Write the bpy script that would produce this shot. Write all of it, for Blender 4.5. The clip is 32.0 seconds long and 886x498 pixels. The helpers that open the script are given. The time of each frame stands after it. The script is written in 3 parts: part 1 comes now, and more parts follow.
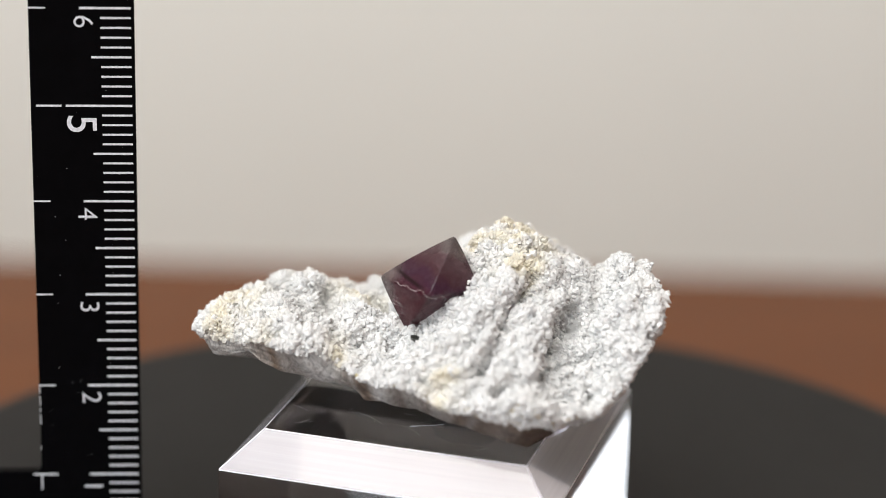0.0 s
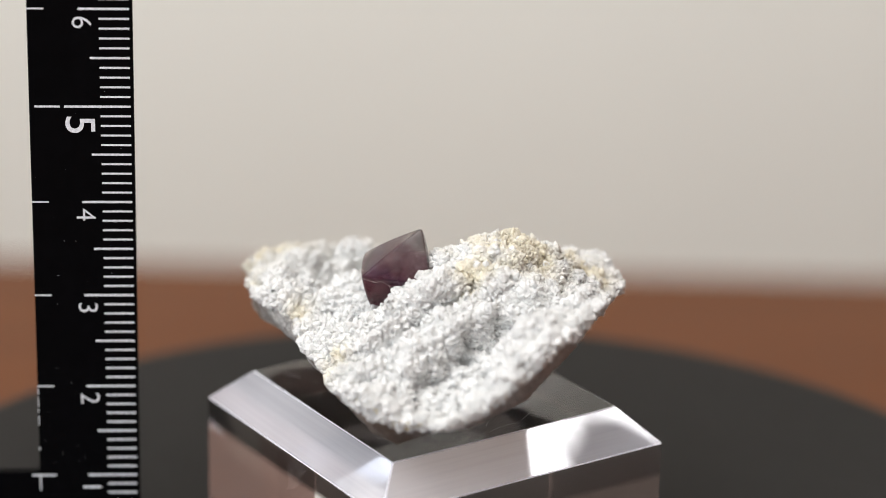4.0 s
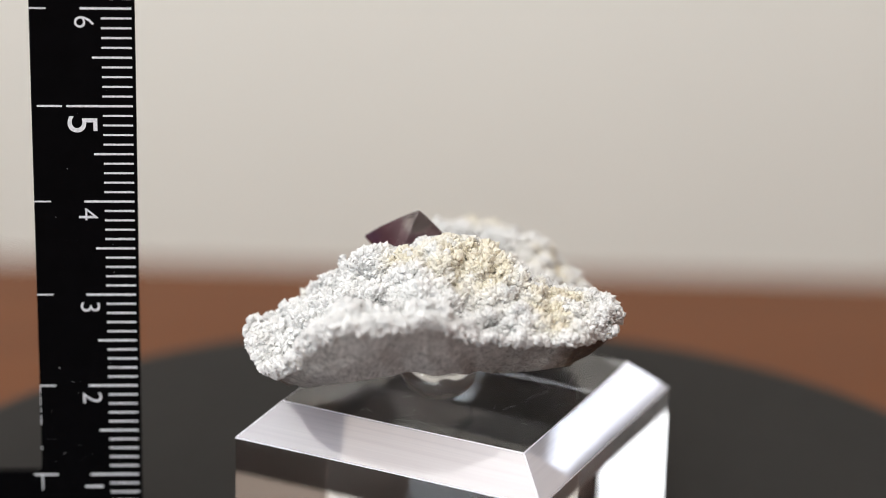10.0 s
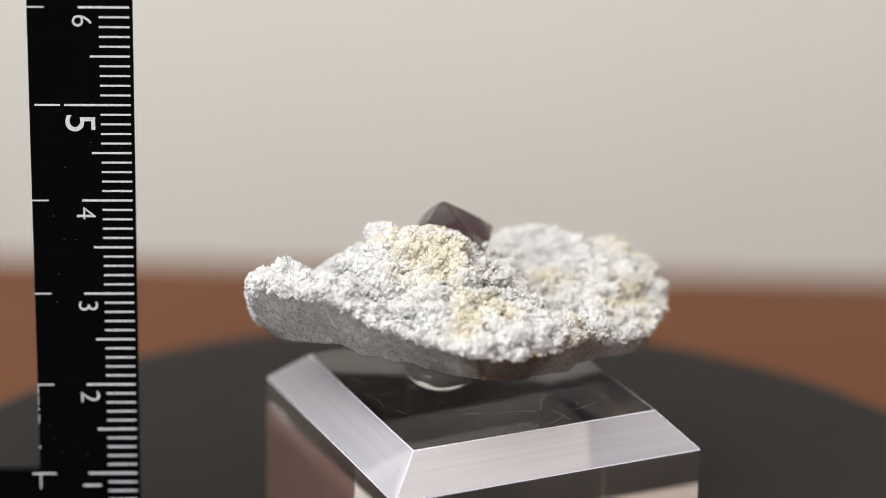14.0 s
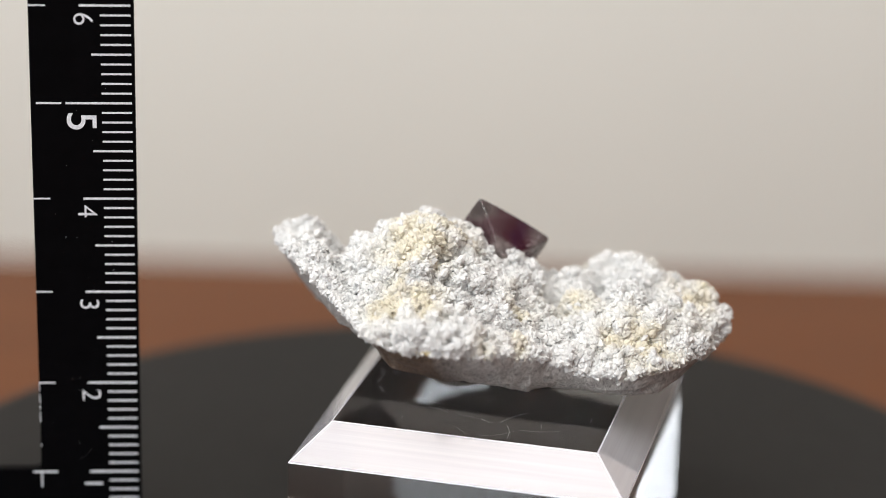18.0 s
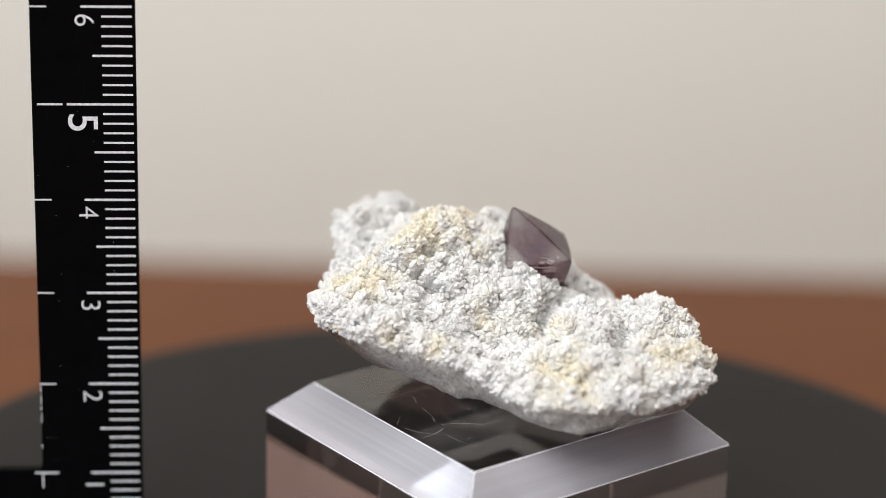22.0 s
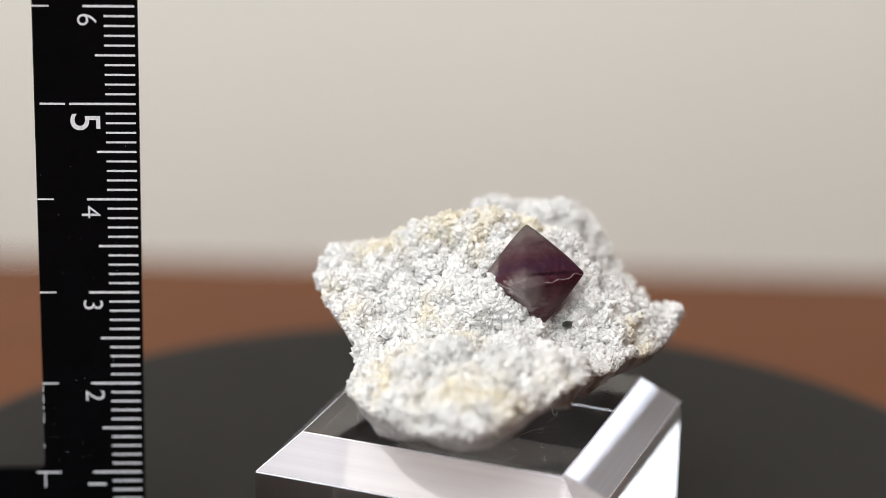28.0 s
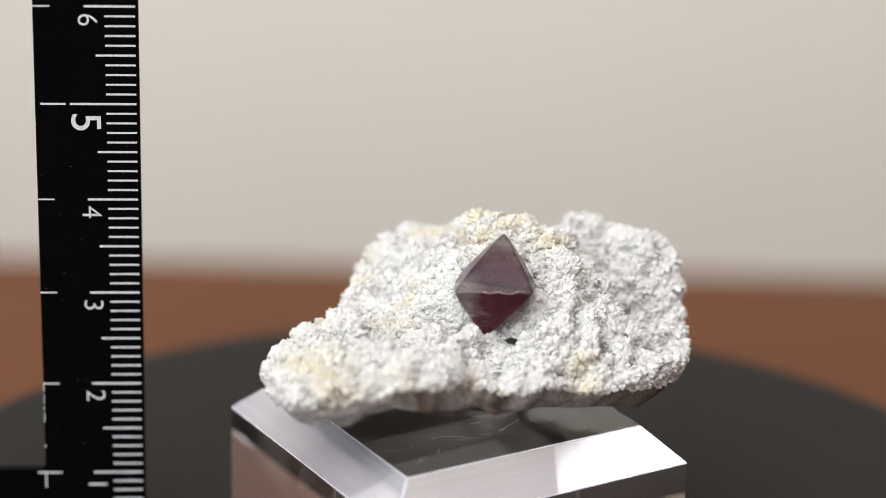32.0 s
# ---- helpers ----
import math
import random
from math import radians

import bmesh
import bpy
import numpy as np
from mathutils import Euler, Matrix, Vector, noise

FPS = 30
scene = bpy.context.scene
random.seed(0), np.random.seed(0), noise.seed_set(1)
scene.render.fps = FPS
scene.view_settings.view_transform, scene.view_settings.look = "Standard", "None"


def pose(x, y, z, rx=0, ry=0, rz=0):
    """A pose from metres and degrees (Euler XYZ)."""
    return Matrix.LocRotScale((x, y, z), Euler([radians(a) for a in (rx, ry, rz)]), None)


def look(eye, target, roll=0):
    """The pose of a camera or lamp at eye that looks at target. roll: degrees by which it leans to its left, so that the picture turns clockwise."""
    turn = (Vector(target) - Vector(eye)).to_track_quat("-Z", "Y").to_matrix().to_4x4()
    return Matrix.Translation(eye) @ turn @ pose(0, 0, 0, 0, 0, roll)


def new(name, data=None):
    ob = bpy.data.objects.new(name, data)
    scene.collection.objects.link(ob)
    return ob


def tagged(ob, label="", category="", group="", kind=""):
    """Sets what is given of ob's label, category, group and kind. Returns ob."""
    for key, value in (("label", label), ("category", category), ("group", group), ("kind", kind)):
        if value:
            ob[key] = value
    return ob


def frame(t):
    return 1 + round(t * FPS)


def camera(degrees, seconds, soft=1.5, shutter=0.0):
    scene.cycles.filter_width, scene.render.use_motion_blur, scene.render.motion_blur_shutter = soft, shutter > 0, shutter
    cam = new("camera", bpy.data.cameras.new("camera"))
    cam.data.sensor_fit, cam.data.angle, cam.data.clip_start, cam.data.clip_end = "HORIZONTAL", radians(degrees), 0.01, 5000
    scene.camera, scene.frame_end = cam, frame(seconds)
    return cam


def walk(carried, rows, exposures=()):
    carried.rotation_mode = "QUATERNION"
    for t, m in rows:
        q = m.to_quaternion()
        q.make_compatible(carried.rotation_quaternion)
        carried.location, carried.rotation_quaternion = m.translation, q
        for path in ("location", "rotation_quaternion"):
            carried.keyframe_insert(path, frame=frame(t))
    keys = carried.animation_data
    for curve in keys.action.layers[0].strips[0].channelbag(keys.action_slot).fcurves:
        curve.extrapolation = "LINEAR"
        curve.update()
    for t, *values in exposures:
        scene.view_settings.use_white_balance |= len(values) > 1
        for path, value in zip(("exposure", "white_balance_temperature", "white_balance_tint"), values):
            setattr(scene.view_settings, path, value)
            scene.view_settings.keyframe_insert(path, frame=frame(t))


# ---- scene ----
# Units: the plan is written in centimetres, CM turns it into metres. z = 0 is the zero of the ruler.
CM = 0.01
DISC_TOP = 0.2
FOV = 19.373
FOCAL = 4593.1
EYE = Vector((-0.2567, -24.8603, 12.469)) * CM


def aim(dx=0.0, dy=0.0):
    """The camera on its stand; dx, dy are its small sways, as parts of the focal length."""
    yaw, pitch = dx / FOCAL, radians(-19.691) + dy / FOCAL
    way = Vector((-math.sin(yaw) * math.cos(pitch), math.cos(yaw) * math.cos(pitch), math.sin(pitch)))
    return look(EYE, EYE + way, 1.398)


cam = camera(FOV, 32.0, soft=0.85)
cam.data.dof.use_dof = True
cam.data.dof.focus_distance = 26.0 * CM
cam.data.dof.aperture_fstop = 11.0
walk(cam, [
    (0, aim(0, 0)), (0.5, aim(-0.4, 0)), (1, aim(-1.3, 0.4)), (1.5, aim(-2.1, 1.2)), (2, aim(-2.4, 1.6)), (2.5, aim(-2.7, 1.6)),
    (3, aim(-2.9, 1.6)), (3.5, aim(-3.1, 1.6)), (5.5, aim(-1.1, 0)), (6, aim(-0.3, 0)), (6.5, aim(0.4, -0.4)), (7, aim(1.0, -1.1)),
    (7.5, aim(1.1, -1.5)), (8, aim(1.5, -1.4)), (8.5, aim(2.4, -0.9)), (9, aim(2.7, -0.1)), (9.5, aim(2.1, 0.4)), (10, aim(1.1, 0.6)),
    (10.5, aim(0.1, 1.0)), (11, aim(-0.4, 1.2)), (11.5, aim(-0.7, 0.6)), (12, aim(-1.0, 0.1)), (12.5, aim(-1.4, -0.2)),
    (13, aim(-1.8, -0.8)), (13.5, aim(-2.4, -1.1)), (14, aim(-2.8, -1.4)), (14.5, aim(-2.6, -1.5)), (16.5, aim(-0.5, -4.1)),
    (17, aim(0.4, -4.6)), (17.5, aim(0.5, -4.9)), (18, aim(-0.5, -4.6)), (18.5, aim(-1.8, -3.9)), (19, aim(-1.6, -3.3)),
    (19.5, aim(0, -2.9)), (20, aim(0.6, -2.6)), (20.5, aim(0.4, -2.2)), (21, aim(0.2, -2.0)), (21.5, aim(0.8, -2.2)), (22, aim(1.8, -2.5)),
    (22.5, aim(2.2, -2.5)), (23, aim(2.1, -2.5)), (23.5, aim(2.3, -2.5)), (24, aim(3.0, -2.5)), (24.5, aim(7.1, -4.1)), (25, aim(9.4, -4.1)),
    (25.5, aim(10.2, -4.1)), (27.5, aim(8.7, -3.5)), (28, aim(6.2, -3.3)), (28.5, aim(5.0, -3.4)), (29, aim(4.0, -3.4)),
    (29.5, aim(2.5, -3.1)), (30, aim(1.2, -3.0)), (30.5, aim(0.5, -3.0)), (31, aim(6.6, -3.5)), (31.5, aim(7.4, -3.1)), (32, aim(7.6, -3.0)),
], exposures=[(0, 0.0), (32, 0.0)])

# ---- light ----
world = bpy.data.worlds.new("daylight")
scene.world = world
world.use_nodes = True
sky = world.node_tree.nodes.new("ShaderNodeTexSky")
sky.sky_type, sky.sun_disc, sky.sun_elevation, sky.sun_rotation = "NISHITA", False, radians(40), radians(70)
world.node_tree.links.new(sky.outputs[0], world.node_tree.nodes["Background"].inputs[0])
world.node_tree.nodes["Background"].inputs[1].default_value = 0.1


def area(name, m, sx, sy, watts, colour):
    lamp = bpy.data.lights.new(name, "AREA")
    lamp.shape, lamp.size, lamp.size_y, lamp.energy, lamp.color = "RECTANGLE", sx, sy, watts, colour
    ob = new(name, lamp)
    ob.matrix_world = m
    return ob


area("ceiling_lamp_light", look((-0.52, -0.76, 1.52), (-0.52, -0.76, 0.0)), 1.95, 1.44, 48.5, (1.0, 0.99, 0.962))
area("window_light", look((-0.9, -1.66, 0.72), (-0.9, 0.2, 0.72)), 1.1, 1.2, 14.5, (0.95, 0.98, 1.0))
area("side_window_light", look((-1.56, -1.1, 0.72), (0.2, -1.1, 0.72)), 0.94, 1.2, 10.0, (0.95, 0.98, 1.0))


# ---- materials ----
def material(name):
    m = bpy.data.materials.new(name)
    m.use_nodes = True
    return m, m.node_tree.nodes, m.node_tree.links, m.node_tree.nodes["Principled BSDF"]


def tex(nodes, links, scale, detail=4.0, rough=0.6, where="Object", stretch=None):
    co = nodes.new("ShaderNodeTexCoord")
    n = nodes.new("ShaderNodeTexNoise")
    n.inputs["Scale"].default_value, n.inputs["Detail"].default_value, n.inputs["Roughness"].default_value = scale, detail, rough
    if stretch:
        mp = nodes.new("ShaderNodeMapping")
        mp.inputs["Scale"].default_value = stretch
        links.new(co.outputs[where], mp.inputs[0])
        links.new(mp.outputs[0], n.inputs["Vector"])
    else:
        links.new(co.outputs[where], n.inputs["Vector"])
    return n


def ramp(nodes, links, source, stops):
    r = nodes.new("ShaderNodeValToRGB")
    el = r.color_ramp.elements
    while len(el) < len(stops):
        el.new(0.5)
    for e, (p, c) in zip(el, stops):
        e.position, e.color = p, (*c, 1)
    links.new(source, r.inputs[0])
    return r


def bump(nodes, links, source, bsdf, strength, distance):
    b = nodes.new("ShaderNodeBump")
    b.inputs["Strength"].default_value, b.inputs["Distance"].default_value = strength, distance
    links.new(source, b.inputs["Height"])
    links.new(b.outputs[0], bsdf.inputs["Normal"])
    return b


def mix(nodes, links, fac, a, b, mode="MIX"):
    n = nodes.new("ShaderNodeMix")
    n.data_type, n.blend_type = "RGBA", mode
    for sock, v in ((n.inputs["Factor"], fac), (n.inputs["A"], a), (n.inputs["B"], b)):
        if isinstance(v, (int, float)):
            sock.default_value = v
        elif isinstance(v, tuple):
            sock.default_value = (*v, 1)
        else:
            links.new(v, sock)
    return n.outputs["Result"]


def painted(name, dark, light, scale, rough, relief=0.0, reach=0.001, stretch=None, metal=0.0):
    m, nodes, links, b = material(name)
    n = tex(nodes, links, scale, 6, 0.65, stretch=stretch)
    r = ramp(nodes, links, n.outputs["Fac"], [(0.3, dark), (0.7, light)])
    links.new(r.outputs[0], b.inputs["Base Color"])
    b.inputs["Roughness"].default_value, b.inputs["Metallic"].default_value = rough, metal
    if relief:
        bump(nodes, links, tex(nodes, links, scale * 6, 4, 0.6, stretch=stretch).outputs["Fac"], b, relief, reach)
    return m


def attribute(nodes, name):
    a = nodes.new("ShaderNodeAttribute")
    a.attribute_name = name
    return a.outputs["Fac"]


def druse_material(name, grit, tones):
    """White drusy quartz: milky and translucent, with greyer glassy points and iron-stained patches held in the attribute 'stain'."""
    m, nodes, links, b = material(name)
    geo = nodes.new("ShaderNodeNewGeometry")
    tone = ramp(nodes, links, geo.outputs["Random Per Island"], [(0.0, tones[0]), (0.5, tones[1]), (1.0, tones[2])])
    fine = tex(nodes, links, grit, 5, 0.65)
    fleck = ramp(nodes, links, fine.outputs["Fac"], [(0.28, (0.90, 0.90, 0.905)), (0.5, (1, 1, 1))])
    white = mix(nodes, links, 1.0, tone.outputs[0], fleck.outputs[0], "MULTIPLY")
    warm = ramp(nodes, links, tex(nodes, links, 900, 3).outputs["Fac"], [(0.3, (0.56, 0.44, 0.21)), (0.7, (0.79, 0.71, 0.46))])
    patch = ramp(nodes, links, tex(nodes, links, 420, 3, 0.6).outputs["Fac"], [(0.36, (0.88, 0.885, 0.885)), (0.58, (1, 1, 1))])
    white = mix(nodes, links, 1.0, white, patch.outputs[0], "MULTIPLY")
    links.new(mix(nodes, links, attribute(nodes, "stain_shade"), white, warm.outputs[0]), b.inputs["Base Color"])
    b.inputs["Roughness"].default_value = 0.42
    b.inputs["IOR"].default_value = 1.54
    b.inputs["Specular IOR Level"].default_value = 0.16
    b.inputs["Subsurface Weight"].default_value = 0.4
    b.inputs["Subsurface Radius"].default_value = (1.0, 0.98, 0.95)
    b.inputs["Subsurface Scale"].default_value = 0.0005
    bump(nodes, links, fine.outputs["Fac"], b, 0.12, 0.0002)
    return m


def fracture_material():
    """The broken side of the plate: grey fibrous quartz, browned where its attribute holds stains and painted shade."""
    m, nodes, links, b = material("fracture_face")
    fibre = tex(nodes, links, 1500, 7, 0.72, stretch=(1, 1, 0.55))
    fibre.inputs["Distortion"].default_value = 1.6
    grey = ramp(nodes, links, fibre.outputs["Fac"], [(0.34, (0.22, 0.215, 0.205)), (0.50, (0.52, 0.51, 0.49)), (0.70, (0.82, 0.81, 0.79))])
    brown = ramp(nodes, links, fibre.outputs["Fac"], [(0.34, (0.05, 0.03, 0.018)), (0.55, (0.15, 0.10, 0.065)), (0.75, (0.32, 0.25, 0.19))])
    links.new(mix(nodes, links, attribute(nodes, "stain_shade"), grey.outputs[0], brown.outputs[0]), b.inputs["Base Color"])
    b.inputs["Roughness"].default_value = 0.6
    bump(nodes, links, fibre.outputs["Fac"], b, 0.7, 0.0005)
    return m


def fluorite_material():
    """Frosted purple fluorite: wine red below, lavender grey with a painted sheen above (attribute 'level'), clearer
    grey corners ('pale'), a white healed crack round the waist, a streaky broken ledge ('ledge') and a dark inner flaw
    ('flaw')."""
    m, nodes, links, b = material("purple_fluorite")
    level = attribute(nodes, "level")

    def added(source, gain, other):
        n = nodes.new("ShaderNodeMath")
        n.operation, n.inputs[1].default_value = "MULTIPLY_ADD", gain
        links.new(source, n.inputs[0])
        links.new(other, n.inputs[2])
        return n.outputs[0]

    def times(a, c):
        n = nodes.new("ShaderNodeMath")
        n.operation = "MULTIPLY"
        links.new(a, n.inputs[0])
        links.new(c, n.inputs[1])
        return n.outputs[0]

    cloudy = added(tex(nodes, links, 330, 4, 0.6).outputs["Fac"], 0.34, level)
    # the greyer upper stops also hold a lavender sheen painted into the colour
    body = ramp(nodes, links, cloudy, [(0.45, (0.074, 0.008, 0.017)), (0.62, (0.066, 0.012, 0.024)), (0.72, (0.058, 0.018, 0.042)), (0.80, (0.078, 0.028, 0.038)), (0.95, (0.120, 0.070, 0.078))])
    pale = attribute(nodes, "pale")
    col = mix(nodes, links, pale, body.outputs[0], (0.46, 0.40, 0.38))
    dust = ramp(nodes, links, tex(nodes, links, 6400, 4, 0.65).outputs["Fac"], [(0.60, (0, 0, 0)), (0.70, (0.6, 0.6, 0.6))])
    col = mix(nodes, links, dust.outputs[0], col, (0.55, 0.49, 0.51))
    wob = added(tex(nodes, links, 330, 3, 0.6).outputs["Fac"], 0.34, level)
    streak = ramp(nodes, links, tex(nodes, links, 1100, 5, 0.7, stretch=(0.5, 0.5, 3.0)).outputs["Fac"], [(0.50, (0, 0, 0)), (0.58, (0.95, 0.95, 0.95))])
    col = mix(nodes, links, times(streak.outputs[0], attribute(nodes, "ledge")), col, (0.62, 0.55, 0.55))
    band = ramp(nodes, links, added(tex(nodes, links, 500, 3, 0.6).outputs["Fac"], 0.02, level), [(0.455, (0, 0, 0)), (0.468, (1, 1, 1)), (0.485, (1, 1, 1)), (0.50, (0, 0, 0))])
    col = mix(nodes, links, times(band.outputs[0], attribute(nodes, "flaw")), col, (0.02, 0.006, 0.010))
    vein = ramp(nodes, links, wob, [(0.602, (0, 0, 0)), (0.606, (1, 1, 1)), (0.610, (1, 1, 1)), (0.614, (0, 0, 0))])
    gaps = ramp(nodes, links, tex(nodes, links, 420, 2, 0.5).outputs["Fac"], [(0.36, (0, 0, 0)), (0.46, (0.9, 0.9, 0.9))])
    col = mix(nodes, links, times(vein.outputs[0], gaps.outputs[0]), col, (0.70, 0.63, 0.64))
    links.new(col, b.inputs["Base Color"])
    clear = nodes.new("ShaderNodeMath")
    clear.operation, clear.use_clamp = "MULTIPLY_ADD", True
    clear.inputs[1].default_value, clear.inputs[2].default_value = 0.4, 0.5
    links.new(pale, clear.inputs[0])
    links.new(clear.outputs[0], b.inputs["Transmission Weight"])
    b.inputs["Roughness"].default_value = 0.24
    b.inputs["Specular IOR Level"].default_value = 0.1
    b.inputs["IOR"].default_value = 1.434
    bump(nodes, links, tex(nodes, links, 1500, 4, 0.6).outputs["Fac"], b, 0.22, 0.0002)
    return m


def acrylic_material(name, haze, rough, grooves=0.0):
    """Clear acrylic; haze is a milky colour share that paints trapped light and edge glints, grooves the depth of the
    cutter's marks.
    """
    m, nodes, links, b = material(name)
    b.inputs["Base Color"].default_value = (0.91, 0.915, 1.0, 1) if haze else (0.985, 0.985, 0.99, 1)
    b.inputs["Transmission Weight"].default_value = 1.0 - haze
    b.inputs["Roughness"].default_value = rough
    b.inputs["IOR"].default_value = 1.49
    if grooves:
        lines = tex(nodes, links, 300, 1, 0.4, stretch=(0.05, 0.05, 5))
        wave = nodes.new("ShaderNodeTexWave")
        wave.bands_direction = "DIAGONAL"
        for key, value in (("Scale", 110.0), ("Distortion", 1.2), ("Detail", 1.0), ("Detail Scale", 0.6)):
            wave.inputs[key].default_value = value
        links.new(nodes.new("ShaderNodeTexCoord").outputs["Object"], wave.inputs["Vector"])
        marks = nodes.new("ShaderNodeMath")
        marks.operation, marks.inputs[1].default_value = "MULTIPLY_ADD", 0.35
        links.new(wave.outputs["Fac"], marks.inputs[0])
        links.new(lines.outputs["Fac"], marks.inputs[2])
        bump(nodes, links, marks.outputs[0], b, grooves, 0.0004)
        # the painted haze varies a little along the cutter's strokes
        stroke = tex(nodes, links, 200, 5, 0.7, stretch=(0.12, 0.12, 16))
        span = nodes.new("ShaderNodeMapRange")
        for key, value in (("From Min", 0.36), ("From Max", 0.64), ("To Min", 1.0 - 0.95 * haze), ("To Max", 1.0 - 1.05 * haze)):
            span.inputs[key].default_value = value
        links.new(stroke.outputs["Fac"], span.inputs["Value"])
        links.new(span.outputs[0], b.inputs["Transmission Weight"])
    else:
        bump(nodes, links, tex(nodes, links, 60, 2, 0.5).outputs["Fac"], b, 0.02, 0.0004)
    return m


def wood_material():
    m, nodes, links, b = material("brown_wood")
    n = tex(nodes, links, 9, 8, 0.65, stretch=(1.0, 14, 14))
    r = ramp(nodes, links, n.outputs["Fac"], [(0.25, (0.098, 0.0298, 0.0067)), (0.55, (0.136, 0.0430, 0.0104)), (0.8, (0.165, 0.0565, 0.0142))])
    links.new(r.outputs[0], b.inputs["Base Color"])
    b.inputs["Roughness"].default_value = 0.5
    b.inputs["Specular IOR Level"].default_value = 0.25
    bump(nodes, links, n.outputs["Fac"], b, 0.1, 0.0005)
    return m


DRUSE = druse_material("white_drusy_quartz", 1400, ((0.70, 0.70, 0.69), (0.73, 0.73, 0.72), (0.76, 0.76, 0.75)))
POINTS = druse_material("quartz_points", 2600, ((0.69, 0.695, 0.69), (0.76, 0.76, 0.75), (0.81, 0.81, 0.795)))
FRACTURE = fracture_material()
FLUORITE = fluorite_material()
ACRYLIC = acrylic_material("clear_acrylic", 0.0, 0.0)
# milky lavender on the bevels stands in for light trapped inside the block
TOOLED_GLOW = acrylic_material("tooled_glow_acrylic", 0.36, 0.05, 0.006)
# pale colour on the narrow edge faces paints their bright glint line
EDGE_GLINT = acrylic_material("edge_glint_acrylic", 0.75, 0.3)
WOOD = wood_material()
WALL = painted("warm_white_wall_paint", (0.80, 0.79, 0.735), (0.84, 0.83, 0.77), 3, 0.85, 0.05)
# made-up tones of unseen walls, chosen to darken reflections and cut fill
DARK = painted("dark_wall_tone", (0.055, 0.045, 0.04), (0.085, 0.07, 0.065), 5, 0.6, stretch=(1, 6, 1))
BROWN_TONE = painted("brown_wall_tone", (0.23, 0.14, 0.115), (0.29, 0.18, 0.145), 5, 0.6, stretch=(1, 6, 1))
# the unseen ceiling is toned down so the bevels reflect it dimly
CEILING = painted("mauve_dimming_tone", (0.36, 0.29, 0.28), (0.41, 0.33, 0.32), 3, 0.9)
# made-up tones for the unseen upper wall, which tint the bevels' reflections
UPPER = painted("pink_reflection_tone", (0.392, 0.337, 0.285), (0.43, 0.372, 0.315), 3, 0.85, 0.05)
TOP_BAND = painted("brown_reflection_tone", (0.27, 0.18, 0.15), (0.31, 0.21, 0.175), 3, 0.85, 0.05)
FLOOR = painted("brown_floor_boards", (0.20, 0.11, 0.06), (0.28, 0.17, 0.10), 6, 0.5, stretch=(1, 10, 1))
DISC = painted("matt_black_turntable", (0.0112, 0.0108, 0.0102), (0.0150, 0.0146, 0.0139), 300, 0.7, 0.1, 0.0001)
DISC.node_tree.nodes["Principled BSDF"].inputs["Specular IOR Level"].default_value = 0.3
PLASTIC = painted("black_plastic", (0.012, 0.012, 0.012), (0.018, 0.018, 0.018), 200, 0.4)
RULER = painted("black_anodised_ruler", (0.0012, 0.0012, 0.0015), (0.002, 0.002, 0.0025), 500, 0.5, 0.05, 0.0001)
RULER.node_tree.nodes["Principled BSDF"].inputs["Specular IOR Level"].default_value = 0.03
PRINT = painted("white_print", (0.50, 0.52, 0.56), (0.80, 0.82, 0.86), 2500, 0.6)
PUTTY = painted("clear_putty", (0.88, 0.87, 0.85), (0.92, 0.91, 0.90), 400, 0.12)
PUTTY.node_tree.nodes["Principled BSDF"].inputs["Transmission Weight"].default_value = 0.93
SCRATCH = painted("scratched_acrylic", (0.45, 0.45, 0.47), (0.6, 0.6, 0.62), 900, 0.5)
MICA = painted("black_mineral", (0.010, 0.011, 0.010), (0.030, 0.034, 0.030), 2000, 0.3)
FRAME = painted("white_window_frame", (0.76, 0.76, 0.75), (0.80, 0.80, 0.79), 20, 0.5)


# ---- helpers for building ----
def part(name, bm, mat, parent=None, label=""):
    """Links a bmesh as one mesh object, under a thing or a part."""
    me = bpy.data.meshes.new(name)
    bm.to_mesh(me)
    bm.free()
    me.materials.append(mat)
    ob = new(name, me)
    ob.parent = parent
    return tagged(ob, label=label)


def shared(name, me, parent, m):
    ob = new(name, me)
    ob.parent = parent
    ob.matrix_basis = m
    return ob


def slab(x0, x1, y0, y1, z0, z1, edge=0.0, unit=CM):
    """A box in centimetres, with its edges rounded by edge."""
    bm = bmesh.new()
    bmesh.ops.create_cube(bm, size=1)
    for v in bm.verts:
        v.co = Vector(((x0 + x1) / 2 + v.co.x * (x1 - x0), (y0 + y1) / 2 + v.co.y * (y1 - y0), (z0 + z1) / 2 + v.co.z * (z1 - z0))) * unit
    if edge:
        bmesh.ops.bevel(bm, geom=bm.edges[:], offset=edge * unit, segments=2, affect="EDGES", profile=0.5)
    return bm


def lathe(profile, segments=96):
    """A turned solid: profile is a list of (radius, height) in centimetres, from the axis round to the axis."""
    bm = bmesh.new()
    rings = []
    for r, z in profile:
        if r == 0:
            rings.append([bm.verts.new((0, 0, z * CM))])
        else:
            rings.append([bm.verts.new((r * CM * math.cos(2 * math.pi * k / segments), r * CM * math.sin(2 * math.pi * k / segments), z * CM)) for k in range(segments)])
    for a, b in zip(rings, rings[1:]):
        for k in range(segments):
            j = (k + 1) % segments
            loop = [a[k % len(a)], a[j % len(a)], b[j % len(b)], b[k % len(b)]]
            face = list(dict.fromkeys(loop))
            if len(face) > 2:
                bm.faces.new(face)
    bmesh.ops.recalc_face_normals(bm, faces=bm.faces[:])
    return bm


